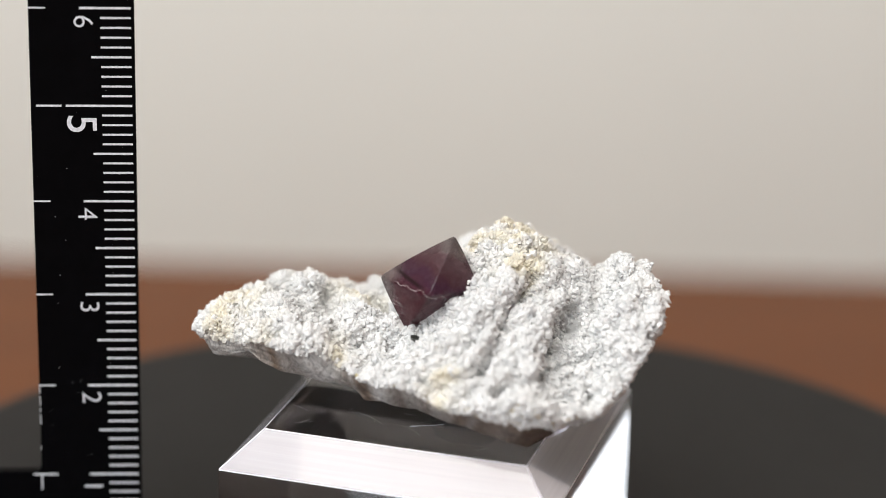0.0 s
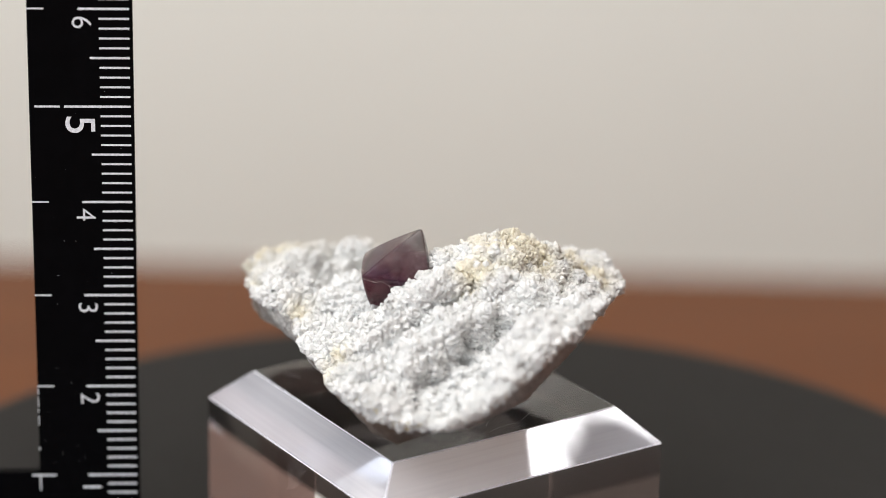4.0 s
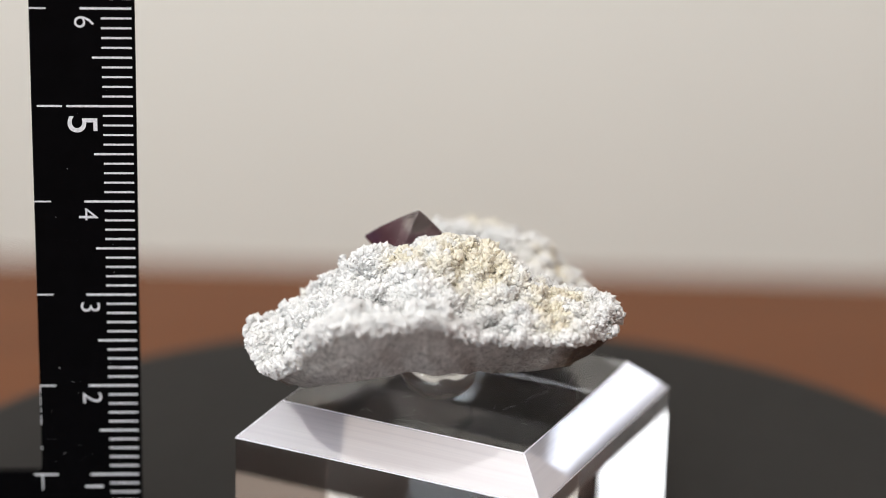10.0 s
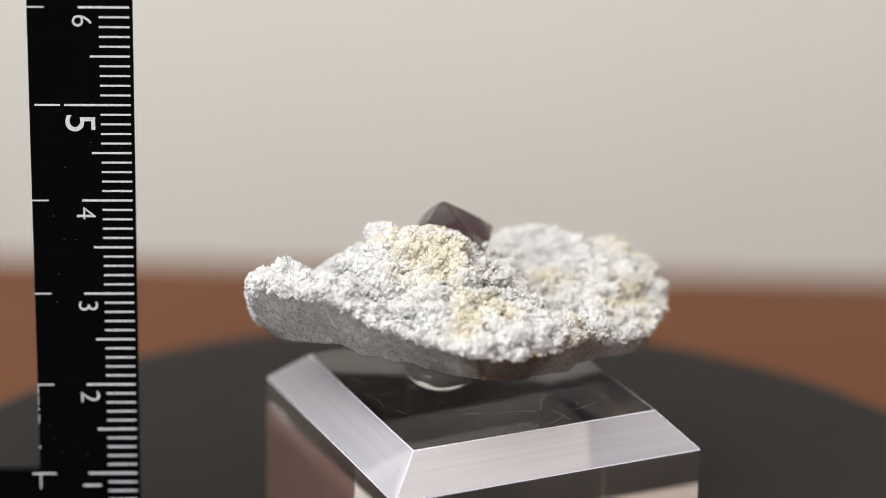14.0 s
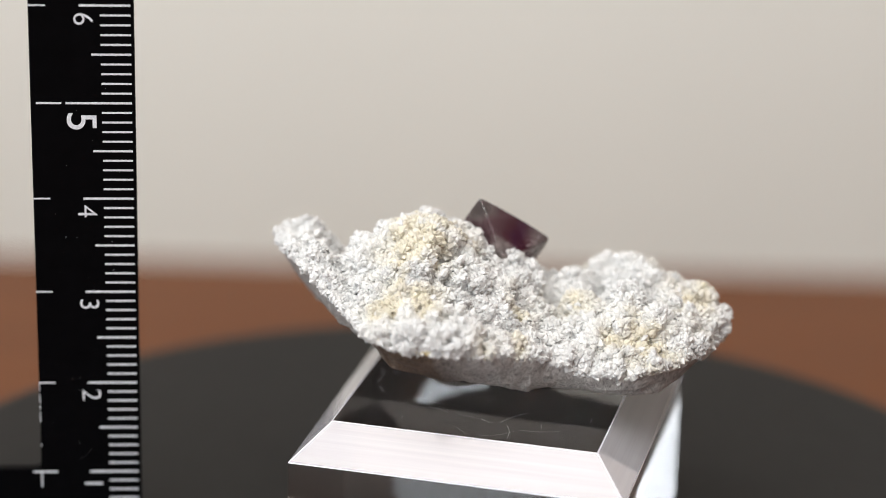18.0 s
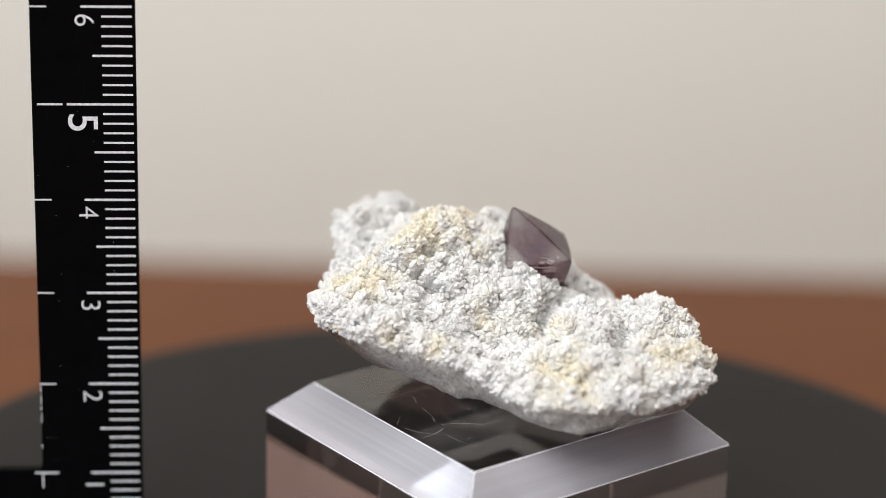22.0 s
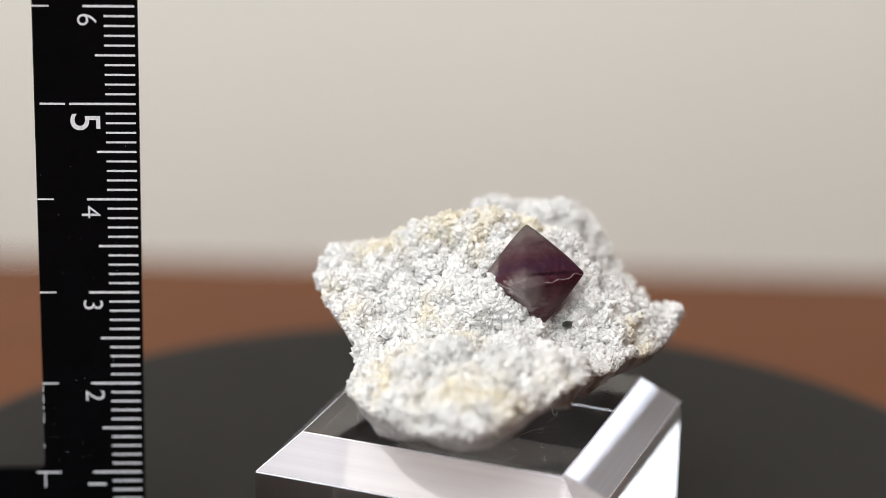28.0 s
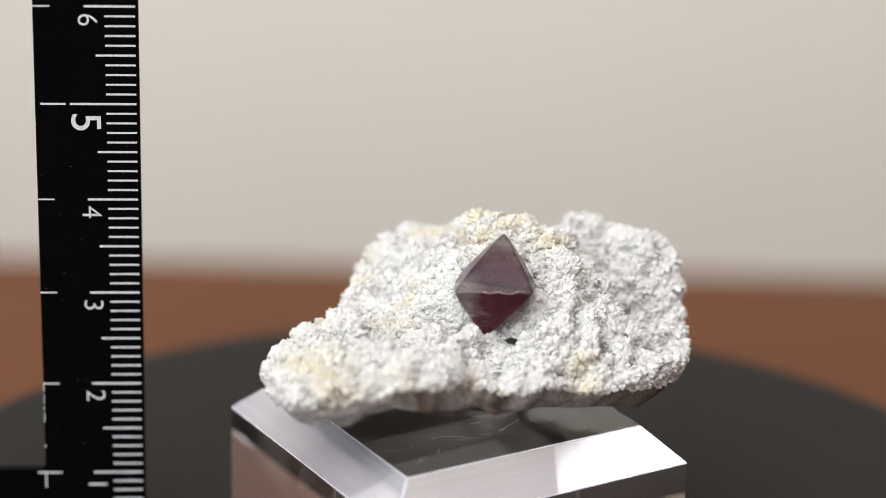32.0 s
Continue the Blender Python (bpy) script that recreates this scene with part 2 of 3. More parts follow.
# ---- the room ----
def room():
    x0, x1, y0, y1, z0, z1 = -160, 160, -170, 62, -78, 155
    tagged(part("floor", slab(x0 - 12, x1 + 12, y0 - 12, y1 + 12, z0 - 10, z0), FLOOR), "brown wooden floor of the room", "floor", kind="structure")
    tagged(part("ceiling", slab(x0 - 12, x1 + 12, y0 - 12, y1 + 12, z1, z1 + 10), CEILING), "unseen ceiling, mauve tone added to dim the bevels' reflections", "ceiling", kind="structure")
    tagged(part("wall_north", slab(x0 - 12, x1 + 12, y1, y1 + 12, z0, 32), WALL), "plain warm white painted wall behind the table", "wall", kind="structure")
    # two unseen bands, added to colour what the bevels reflect
    tagged(part("wall_north_upper", slab(x0 - 12, x1 + 12, y1, y1 + 12, 32, 112), UPPER), "unseen upper wall, pink tone added for the bevels' reflections", "wall", kind="structure")
    tagged(part("wall_north_top", slab(x0 - 12, x1 + 12, y1, y1 + 12, 112, z1), TOP_BAND), "unseen top wall band, brown tone added for the bevels' reflections", "wall", kind="structure")

    def pierced(name, mat, label, boxes):
        bm = bmesh.new()
        me = bpy.data.meshes.new("piece")
        for box in boxes:
            piece = slab(*box)
            piece.to_mesh(me)
            piece.free()
            bm.from_mesh(me)
        bpy.data.meshes.remove(me)
        tagged(part(name, bm, mat), label, "wall", kind="structure")

    wz0, wz1 = 10, 134
    # the west wall, with a side window near its southern end
    wy0, wy1 = -160, -62
    pierced("wall_west", DARK, "unseen wall with a side window, darkened for the block's reflections",
            [(x0 - 12, x0, a, b, c, d) for a, b, c, d in ((y0, wy0, z0, z1), (wy1, y1, z0, z1), (wy0, wy1, z0, wz0), (wy0, wy1, wz1, z1))])
    side = tagged(new("window_2"), "white framed side window letting daylight in", "window", kind="structure")
    for name, a, b, c, d in (("frame_stile", wy0, wy0 + 3, wz0, wz1), ("frame_stile", wy1 - 3, wy1, wz0, wz1), ("frame_rail", wy0 + 3, wy1 - 3, wz0, wz0 + 3),
                             ("frame_rail", wy0 + 3, wy1 - 3, wz1 - 3, wz1)):
        part(name, slab(x0 - 9, x0 - 5, a, b, c, d, 0.3), FRAME, side)
    tagged(part("wall_east", slab(x1, x1 + 12, y0, y1, z0, z1), BROWN_TONE), "unseen side wall, browned for the block's reflections", "wall", kind="structure")
    # the south wall, with the window's opening
    wx0, wx1 = -148, -32
    pierced("wall_south", BROWN_TONE, "unseen wall with a wide window opening, browned to cut fill light",
            [(a, b, y0 - 12, y0, c, d) for a, b, c, d in ((x0 - 12, wx0, z0, z1), (wx1, x1 + 12, z0, z1), (wx0, wx1, z0, wz0), (wx0, wx1, wz1, z1))])
    win = tagged(new("window_1"), "wide white framed window letting daylight in", "window", kind="structure")
    for name, a, b, c, d in (("frame_stile", wx0, wx0 + 5, wz0, wz1), ("frame_stile", wx1 - 5, wx1, wz0, wz1), ("frame_rail", wx0 + 5, wx1 - 5, wz0, wz0 + 5),
                             ("frame_rail", wx0 + 5, wx1 - 5, wz1 - 5, wz1)):
        part(name, slab(a, b, y0 - 9, y0 - 5, c, d, 0.3), FRAME, win)


def table():
    top = tagged(new("table"), "reddish brown wooden table with a smooth top", "table")
    part("tabletop", slab(-75, 75, -62, 23.5, -8.2, -5.2, 0.15), WOOD, top)
    for x in (-70, 65):
        for y in (-57, 17):
            part("leg", slab(x, x + 5, y, y + 5, -78, -8.2, 0.3), WOOD, top)


def turntable():
    t = tagged(new("turntable"), "matt black round display turntable on the wooden table", "turntable")
    part("housing", lathe([(0, -1.0), (5.2, -1.0), (5.5, -1.2), (5.7, -4.9), (5.6, -5.2), (0, -5.2)], 96), PLASTIC, t)
    platter = part("platter", lathe([(0, DISC_TOP), (6.46, DISC_TOP), (6.58, DISC_TOP - 0.04), (6.62, DISC_TOP - 0.12), (6.62, -0.35), (6.54, -0.4), (1.8, -0.4), (1.8, -1.0), (0, -1.0)], 160), DISC, t)
    return platter


# ---- the ruler ----
def ruler():
    """An L-shaped rule: its scale runs up the outer edge, its second arm runs off along the turntable."""
    lean = pose(0, 0, 0, 0, 0, 4.2) @ pose(0, 0, 0, -1.01, 0, 0)
    r = tagged(new("ruler"), "black L-shaped ruler with white centimetre markings", "ruler")
    r.matrix_basis = Matrix.Translation((-3.362 * CM, -0.053 * CM, 0)) @ lean
    w, arm, thick, top = 1.038, 1.03, 0.13, 8.4
    bm = bmesh.new()
    fillet = [(-w - 0.08 + 0.08 * math.cos(a), arm + 0.08 + 0.08 * math.sin(a)) for a in (0, -math.pi / 8, -math.pi / 4, -3 * math.pi / 8, -math.pi / 2)]
    outline = [(0, DISC_TOP), (0, top), (-w, top), *fillet, (-5.6, arm), (-5.6, DISC_TOP)]
    front = [bm.verts.new((x * CM, 0, z * CM)) for x, z in outline]
    back = [bm.verts.new((x * CM, thick * CM, z * CM)) for x, z in outline]
    bm.faces.new(front)
    bm.faces.new(back[::-1])
    n = len(outline)
    for k in range(n):
        bm.faces.new((front[k], back[k], back[(k + 1) % n], front[(k + 1) % n]))
    bmesh.ops.recalc_face_normals(bm, faces=bm.faces[:])
    bmesh.ops.bevel(bm, geom=[e for e in bm.edges if abs(e.verts[0].co.y - e.verts[1].co.y) < 1e-6], offset=0.012 * CM, segments=2, affect="EDGES")
    part("blade", bm, RULER, r)

    def line(length, width):
        b = slab(-length, 0, -0.004, 0.001, -width / 2, width / 2)
        me = bpy.data.meshes.new("tick")
        b.to_mesh(me)
        b.free()
        me.materials.append(PRINT)
        return me

    short, middle, long, full = line(0.30, 0.019), line(0.395, 0.021), line(0.505, 0.022), line(0.66, 0.022)
    stub, dash = line(0.17, 0.015), line(0.25, 0.02)
    for k in range(4, 83):
        me = full if k == 50 else long if k % 10 == 0 else middle if k % 5 == 0 else short
        shared("millimetre_mark", me, r, pose(-0.03 * CM, 0, k * 0.1 * CM))
        if k % 10 == 0:
            shared("edge_mark", dash if k in (10, 50) else stub, r, pose((-w + (0.305 if k == 50 else 0.17)) * CM, 0, k * 0.1 * CM))
    shared("corner_mark", stub, r, pose((-w + 0.005) * CM, 0, 0.83 * CM, 0, 90, 0))
    rng = random.Random(9)
    dust = bmesh.new()
    for _ in range(46):
        x, z, s = -rng.uniform(0.05, w - 0.03), rng.uniform(1.1, 6.6), rng.uniform(0.0015, 0.0042)
        dust.faces.new([dust.verts.new(((x + s * math.cos(a)) * CM, -0.002 * CM, (z + s * math.sin(a)) * CM)) for a in (0, 1.3, 2.6, 3.9, 5.2)])
    tagged(part("dust", dust, PRINT, r, "pale specks of dust"), kind="stuff")
    # short pale strips along the inner edge
    pale_strips = bmesh.new()
    for _ in range(9):
        z, long = rng.uniform(1.2, 2.0), rng.uniform(0.03, 0.12)
        corners = [(-w + 0.002, z), (-w + 0.012, z + 0.01), (-w + 0.010, z + long), (-w + 0.002, z + long + 0.01)]
        pale_strips.faces.new([pale_strips.verts.new((x * CM, -0.002 * CM, q * CM)) for x, q in corners])
    tagged(part("edge_strips", pale_strips, PRINT, r, "short pale strips along the inner edge"), kind="stuff")
    for k in range(1, 9):
        text = bpy.data.curves.new("digit", "FONT")
        text.body, text.size, text.extrude, text.offset = str(k), (0.425 if k == 5 else 0.285) * CM, 0.0035 * CM, (0.001 if k == 5 else -0.003) * CM
        text.align_x, text.align_y = "LEFT", "BOTTOM_BASELINE"
        text.materials.append(PRINT)
        d = new("digit", text)
        d.parent = r
        d.matrix_basis = Matrix.Translation(((-0.677 if k == 5 else -0.593) * CM, -0.003 * CM, (k - (0.085 if k == 5 else 0.065)) * CM)) @ pose(0, 0, 0, 90, 0, 0) @ pose(0, 0, 0, 0, 0, -90)
    return r


# ---- the acrylic stand ----
def stand():
    """A clear square block with a broad bevel round its top."""
    a, b, low, top = 1.715, 1.360, 1.641, 1.9945
    cx, cy = -0.198, 0.274
    bm = bmesh.new()
    rows = [[bm.verts.new(((cx + sx * h) * CM, (cy + sy * h) * CM, z * CM)) for sx, sy in ((-1, -1), (1, -1), (1, 1), (-1, 1))] for h, z in ((a, DISC_TOP + 0.004), (a, low), (b, top))]
    bm.faces.new(rows[0][::-1])
    bm.faces.new(rows[2])
    for p, q in zip(rows, rows[1:]):
        for k in range(4):
            bm.faces.new((p[k], p[(k + 1) % 4], q[(k + 1) % 4], q[k]))
    bmesh.ops.recalc_face_normals(bm, faces=bm.faces[:])
    bmesh.ops.bevel(bm, geom=bm.edges[:], offset=0.008 * CM, segments=2, affect="EDGES")
    for f in bm.faces:
        if f.calc_area() > (0.2 * CM) ** 2:
            f.material_index = 1 if 0.5 < f.normal.z < 0.9 else 0
        else:
            f.material_index = 2 if f.calc_center_median().z > (low - 0.02) * CM else 0
    ob = tagged(new("display_stand"), "transparent acrylic display cube with sharp sloping edges", "display stand")
    body = part("block", bm, ACRYLIC, ob)
    body.data.materials.append(TOOLED_GLOW)
    body.data.materials.append(EDGE_GLINT)
    # hairline scratches on the top
    rng = random.Random(4)
    sc = bmesh.new()
    for _ in range(46):
        x, y, way = cx + rng.uniform(-1.25, 1.25), cy + rng.uniform(-1.25, 1.25), rng.uniform(0, math.pi)
        long, bend, wide = rng.choice((0.05, 0.08, 0.12, 0.2, 0.4)), rng.uniform(-0.5, 0.5), rng.uniform(0.0012, 0.0028)
        last = None
        for k in range(6):
            s = k / 5 - 0.5
            px, py = x + long * s * math.cos(way + bend * s), y + long * s * math.sin(way + bend * s)
            if abs(px - cx) > 1.34 or abs(py - cy) > 1.34:
                last = None
                continue
            n = (-math.sin(way) * wide, math.cos(way) * wide)
            pair = [sc.verts.new(((px + q * n[0]) * CM, (py + q * n[1]) * CM, (top + 0.0015) * CM)) for q in (-1, 1)]
            if last:
                sc.faces.new((last[0], pair[0], pair[1], last[1]))
            last = pair
    tagged(part("scratches", sc, SCRATCH, ob, "fine pale hairline scratches"), kind="stuff")
    # a curled fibre that lies on the top
    way = [Vector(p) for p in ((-0.90, -0.05, 0.02), (-0.935, 0.05, 0.008), (-0.975, 0.15, 0.006), (-1.02, 0.25, 0.008), (-1.05, 0.265, 0.012), (-1.045, 0.19, 0.02))]
    lint = bmesh.new()
    rings = []
    for k, q in enumerate(way):
        go = (way[min(k + 1, 5)] - way[max(k - 1, 0)]).normalized()
        across = go.cross(Vector((0, 0, 1))).normalized()
        over = across.cross(go)
        rings.append([lint.verts.new((q + Vector((0, 0, top)) + 0.004 * (across * math.cos(a) + over * math.sin(a))) * CM) for a in (0, 1.571, 3.142, 4.712)])
    for p, q in zip(rings, rings[1:]):
        for k in range(4):
            lint.faces.new((p[k], p[(k + 1) % 4], q[(k + 1) % 4], q[k]))
    part("lint_fibre", lint, PRINT, ob, "thin pale curled fibre")
    return ob


# ---- the mineral specimen ----
OUTLINE = [(-0.665, -2.15), (-0.118, -2.097), (0.472, -1.73), (0.884, -1.139), (1.562, -0.684), (1.725, -0.211), (1.659, 0.096), (1.367, 0.572),
           (0.829, 1.033), (0.609, 1.788), (0.264, 2.219), (-0.323, 2.564), (-0.645, 2.636), (-1.063, 2.568), (-1.329, 2.195), (-1.553, 1.88),
           (-1.725, 1.361), (-1.498, 0.899), (-1.746, 0.3), (-1.891, -0.509), (-1.938, -0.991), (-1.908, -1.274), (-1.726, -1.45), (-1.378, -1.766),
           (-0.988, -2.001)]
# swells and hollows of the druse: x, y, height
SWELLS = [(-0.47, -0.81, 0.356), (-0.33, 2.65, 0.08), (1.16, 0.86, 0.158), (-1.41, 1.01, -0.424), (1.56, -0.57, 0.132), (-1.85, -1.24, -0.397),
          (0.53, -1.62, -0.209), (-0.65, -2.05, -0.699), (0.18, 1.59, 0.448), (0.53, -0.06, 0.541), (-1.27, 2.18, -0.141), (-1.68, -0.31, -1.08),
          (0.12, 0.68, -0.562), (-1.08, 0.2, 0.318), (-1.27, -1.69, -0.969), (-0.4, 1.16, 0.042), (1.5, 0.25, -0.159), (0.8, 1.38, -0.109),
          (0.13, -0.64, -0.128), (0.12, 2.18, -0.118), (0.87, -1.13, -0.133), (-0.05, -1.62, 0.347), (-1.78, 0.24, -0.079), (-1.15, 1.65, 0.242)]
# smaller knobs and clefts: x, y, height
KNOBS = [(-1.04, -1.8, 0.198), (-0.52, -1.8, 0.42), (0, -1.8, -0.045), (0.26, -1.35, 0.03), (-1.56, -0.9, 0.228), (-1.04, -0.9, 0.181),
         (-0.52, -0.9, 0.025), (1.04, -0.9, -0.1), (-1.3, -0.45, 0.409), (-0.78, -0.45, -0.014), (-0.26, -0.45, -0.002), (0.26, -0.45, 0.064),
         (0.78, -0.45, 0.056), (-1.56, 0, 0.241), (0, 0, 0.05), (0.52, 0, 0.075), (1.56, 0, 0.157), (-0.26, 0.45, 0.192),
         (1.3, 0.45, 0.146), (0.52, 0.9, -0), (-1.3, 1.35, 0.125), (-1.04, 1.8, 0.035), (-0.52, 1.8, 0.005), (0, 1.8, 0.069),
         (-0.78, 2.25, 0.093), (-0.8, -2.1, 0.066)]
CLEFTS = [(-0.78, -1.35, -0.223), (-0.26, -1.35, -0.289), (0, -0.9, -0.06), (0.52, -0.9, -0.176), (1.3, -0.45, -0.035), (-1.04, 0, -0.092),
          (-0.52, 0, 0.005), (1.04, 0, -0.125), (-1.3, 0.45, -0.281), (-0.78, 0.45, -0.007), (0.26, 0.45, 0.075), (0.78, 0.45, -0.118),
          (-1.04, 0.9, 0.003), (0, 0.9, 0.017), (1.04, 0.9, 0.04), (-0.78, 1.35, -0.04), (-0.26, 1.35, 0.03), (0.26, 1.35, -0.097),
          (0.52, 1.8, -0.177)]
# the lower edge: bearing in degrees, how far it is drawn in, height
FOOT = [(0, 0.491, 2.551), (30, 0.264, 2.387), (60, 0.242, 2.369), (80, 0.16, 2.28), (95, 0.304, 2.384), (115, 0.093, 2.518), (130, -0.012, 2.767),
        (145, 0.148, 2.576), (165, 0.168, 2.417), (185, 0.324, 2.372), (200, 0.215, 2.386), (215, 0.254, 2.319), (225, 0.401, 2.165), (235, 0.32, 2.369),
        (245, 0.338, 2.423), (257, 0.323, 2.628), (275, 0.574, 2.74), (295, 0.409, 2.682), (315, 0.565, 2.563), (335, 0.258, 2.727), (348, 0.445, 2.582),
        (360, 0.491, 2.551)]
# iron-stained patches: x, y, radius, strength
STAINS = [(1.1, -.24, .17, .9), (.42, -.42, .2, .7), (.1, -.61, .18, .7), (-.4, -.73, .1, 1.0), (-.12, -.12, .14, .7), (.2, .62, .1, .9), (-.2, 1.07, .17, .6),
          (.2, 1.7, .17, .9), (.2, 2.0, .15, .8), (-1.1, 2.18, .18, .7), (-.35, -.5, .16, .6), (1.33, .55, .1, .6), (.95, .75, .1, .6), (1.2, -.5, .15, .7), (1.0, -.45, .2, .5),
          (-1.75, -.25, .12, .8), (-.57, 2.25, .2, .6), (-1.45, .9, .1, .8), (-1.5, 1.69, .15, .4), (.26, -.5, .2, .6)]
# long crevices between the ridges: from x, y to x, y, half width, depth
GROOVES = [(-1.45, -.42, -1.05, -.74, .08, .15), (-.46, -.91, -1.12, -.81, .08, .17), (-1.12, -.81, -1.6, -.6, .07, .12), (-.34, -1.25, -1.3, -1.2, .07, .14), (1.0, -1.0, -.4, -1.46, .07, .08), (-.23, 1.4, -1.03, 1.15, .08, .17),
           (0, 1.0, -.8, .63, .07, .13), (.27, -.05, .69, .08, .07, .11), (.69, .08, .5, .3, .06, .09), (-.96, 1.41, -.3, 2.0, .07, .10), (.78, -.21, .23, .02, .06, .09)]
MID = np.array((-.15, .25))


def rim_radius(ang):
    """How far the outline is from the middle, for an array of bearings."""
    p = np.array(OUTLINE) - MID
    n = len(p)
    out = np.zeros_like(ang)
    d = np.stack([np.cos(ang), np.sin(ang)], -1)
    for k in range(n):
        a, b = p[k], p[(k + 1) % n]
        e = b - a
        den = d[:, 0] * e[1] - d[:, 1] * e[0]
        den = np.where(np.abs(den) < 1e-9, 1e-9, den)
        r = (a[0] * e[1] - a[1] * e[0]) / den
        u = (a[0] * d[:, 1] - a[1] * d[:, 0]) / den
        ok = (u >= -1e-6) & (u <= 1 + 1e-6) & (r > 0)
        out = np.where(ok, np.maximum(out, r), out)
    return out


def druse_height(x, y):
    z = 3.331 - .198 * x - .276 * y
    for a, b, h in SWELLS:
        z = z + h * np.exp(-((x - a) ** 2 + (y - b) ** 2) / (2 * .62 ** 2))
    for a, b, h in KNOBS + CLEFTS:
        z = z + h * np.exp(-((x - a) ** 2 + (y - b) ** 2) / (2 * .3 ** 2))
    return z


def stain_at(p, side=False):
    s = 0.0
    for a, b, r, h in STAINS:
        s += 0.78 * h * math.exp(-((p[0] - a) ** 2 + (p[1] - b) ** 2) / (2 * r * r))
    n = noise.noise(Vector(p) * 4.5) + 0.35 * noise.noise(Vector(p) * 10)
    return max(0.0, min(0.5, s * (0.7 + 1.25 * n)))


def groove_at(v):
    """How deep a crevice is at a place, in centimetres."""
    q = Vector((v.x, v.y)) + 0.09 * Vector((noise.noise(v * 3.6), noise.noise(v * 3.6 + Vector((9, 9, 9)))))
    d = 0.0
    for x0, y0, x1, y1, half, deep in GROOVES:
        a, e = Vector((x0, y0)), Vector((x1 - x0, y1 - y0))
        u = min(1.0, max(0.0, (q - a).dot(e) / e.length_squared))
        r = (q - a - e * u).length
        if r < 2.5 * half:
            d = max(d, 2.2 * deep * math.exp(-(r / (0.95 * half)) ** 2))
    return d * max(0.35, 0.85 + 0.9 * noise.noise(v * 3.1 + Vector((2, 8, 4))))


def pits_at(v):
    """Small hollows strewn over the druse, and the one in front of the fluorite, in centimetres."""
    seat = 0.075 * math.exp(-((v.x + 1.0) ** 2 + (v.y - 0.24) ** 2) / 0.045)
    return seat + 0.5 * max(0.0, noise.noise(v * 6.5 + Vector((4, 4, 4))) - 0.22) * (0.6 + noise.noise(v * 1.3))


def dome(d, r):
    return math.sqrt(max(0.0, 1 - (d / r) ** 2))


def clumps(p):
    """Rounded clusters at two sizes, with crevices between them."""
    v = Vector(p) + 0.05 * Vector((noise.noise(Vector(p) * 4), noise.noise(Vector(p) * 4 + Vector((5, 0, 0))), 0))
    near = noise.voronoi(v * 2.1 + Vector((3, 1, 7)))[0]
    small = noise.voronoi(v * 5.2)[0]
    return min(0.05, 0.09 * dome(near[0], 0.66) + 0.11 * dome(small[0], 0.60) - 0.135) - groove_at(Vector(p)) - pits_at(Vector(p))


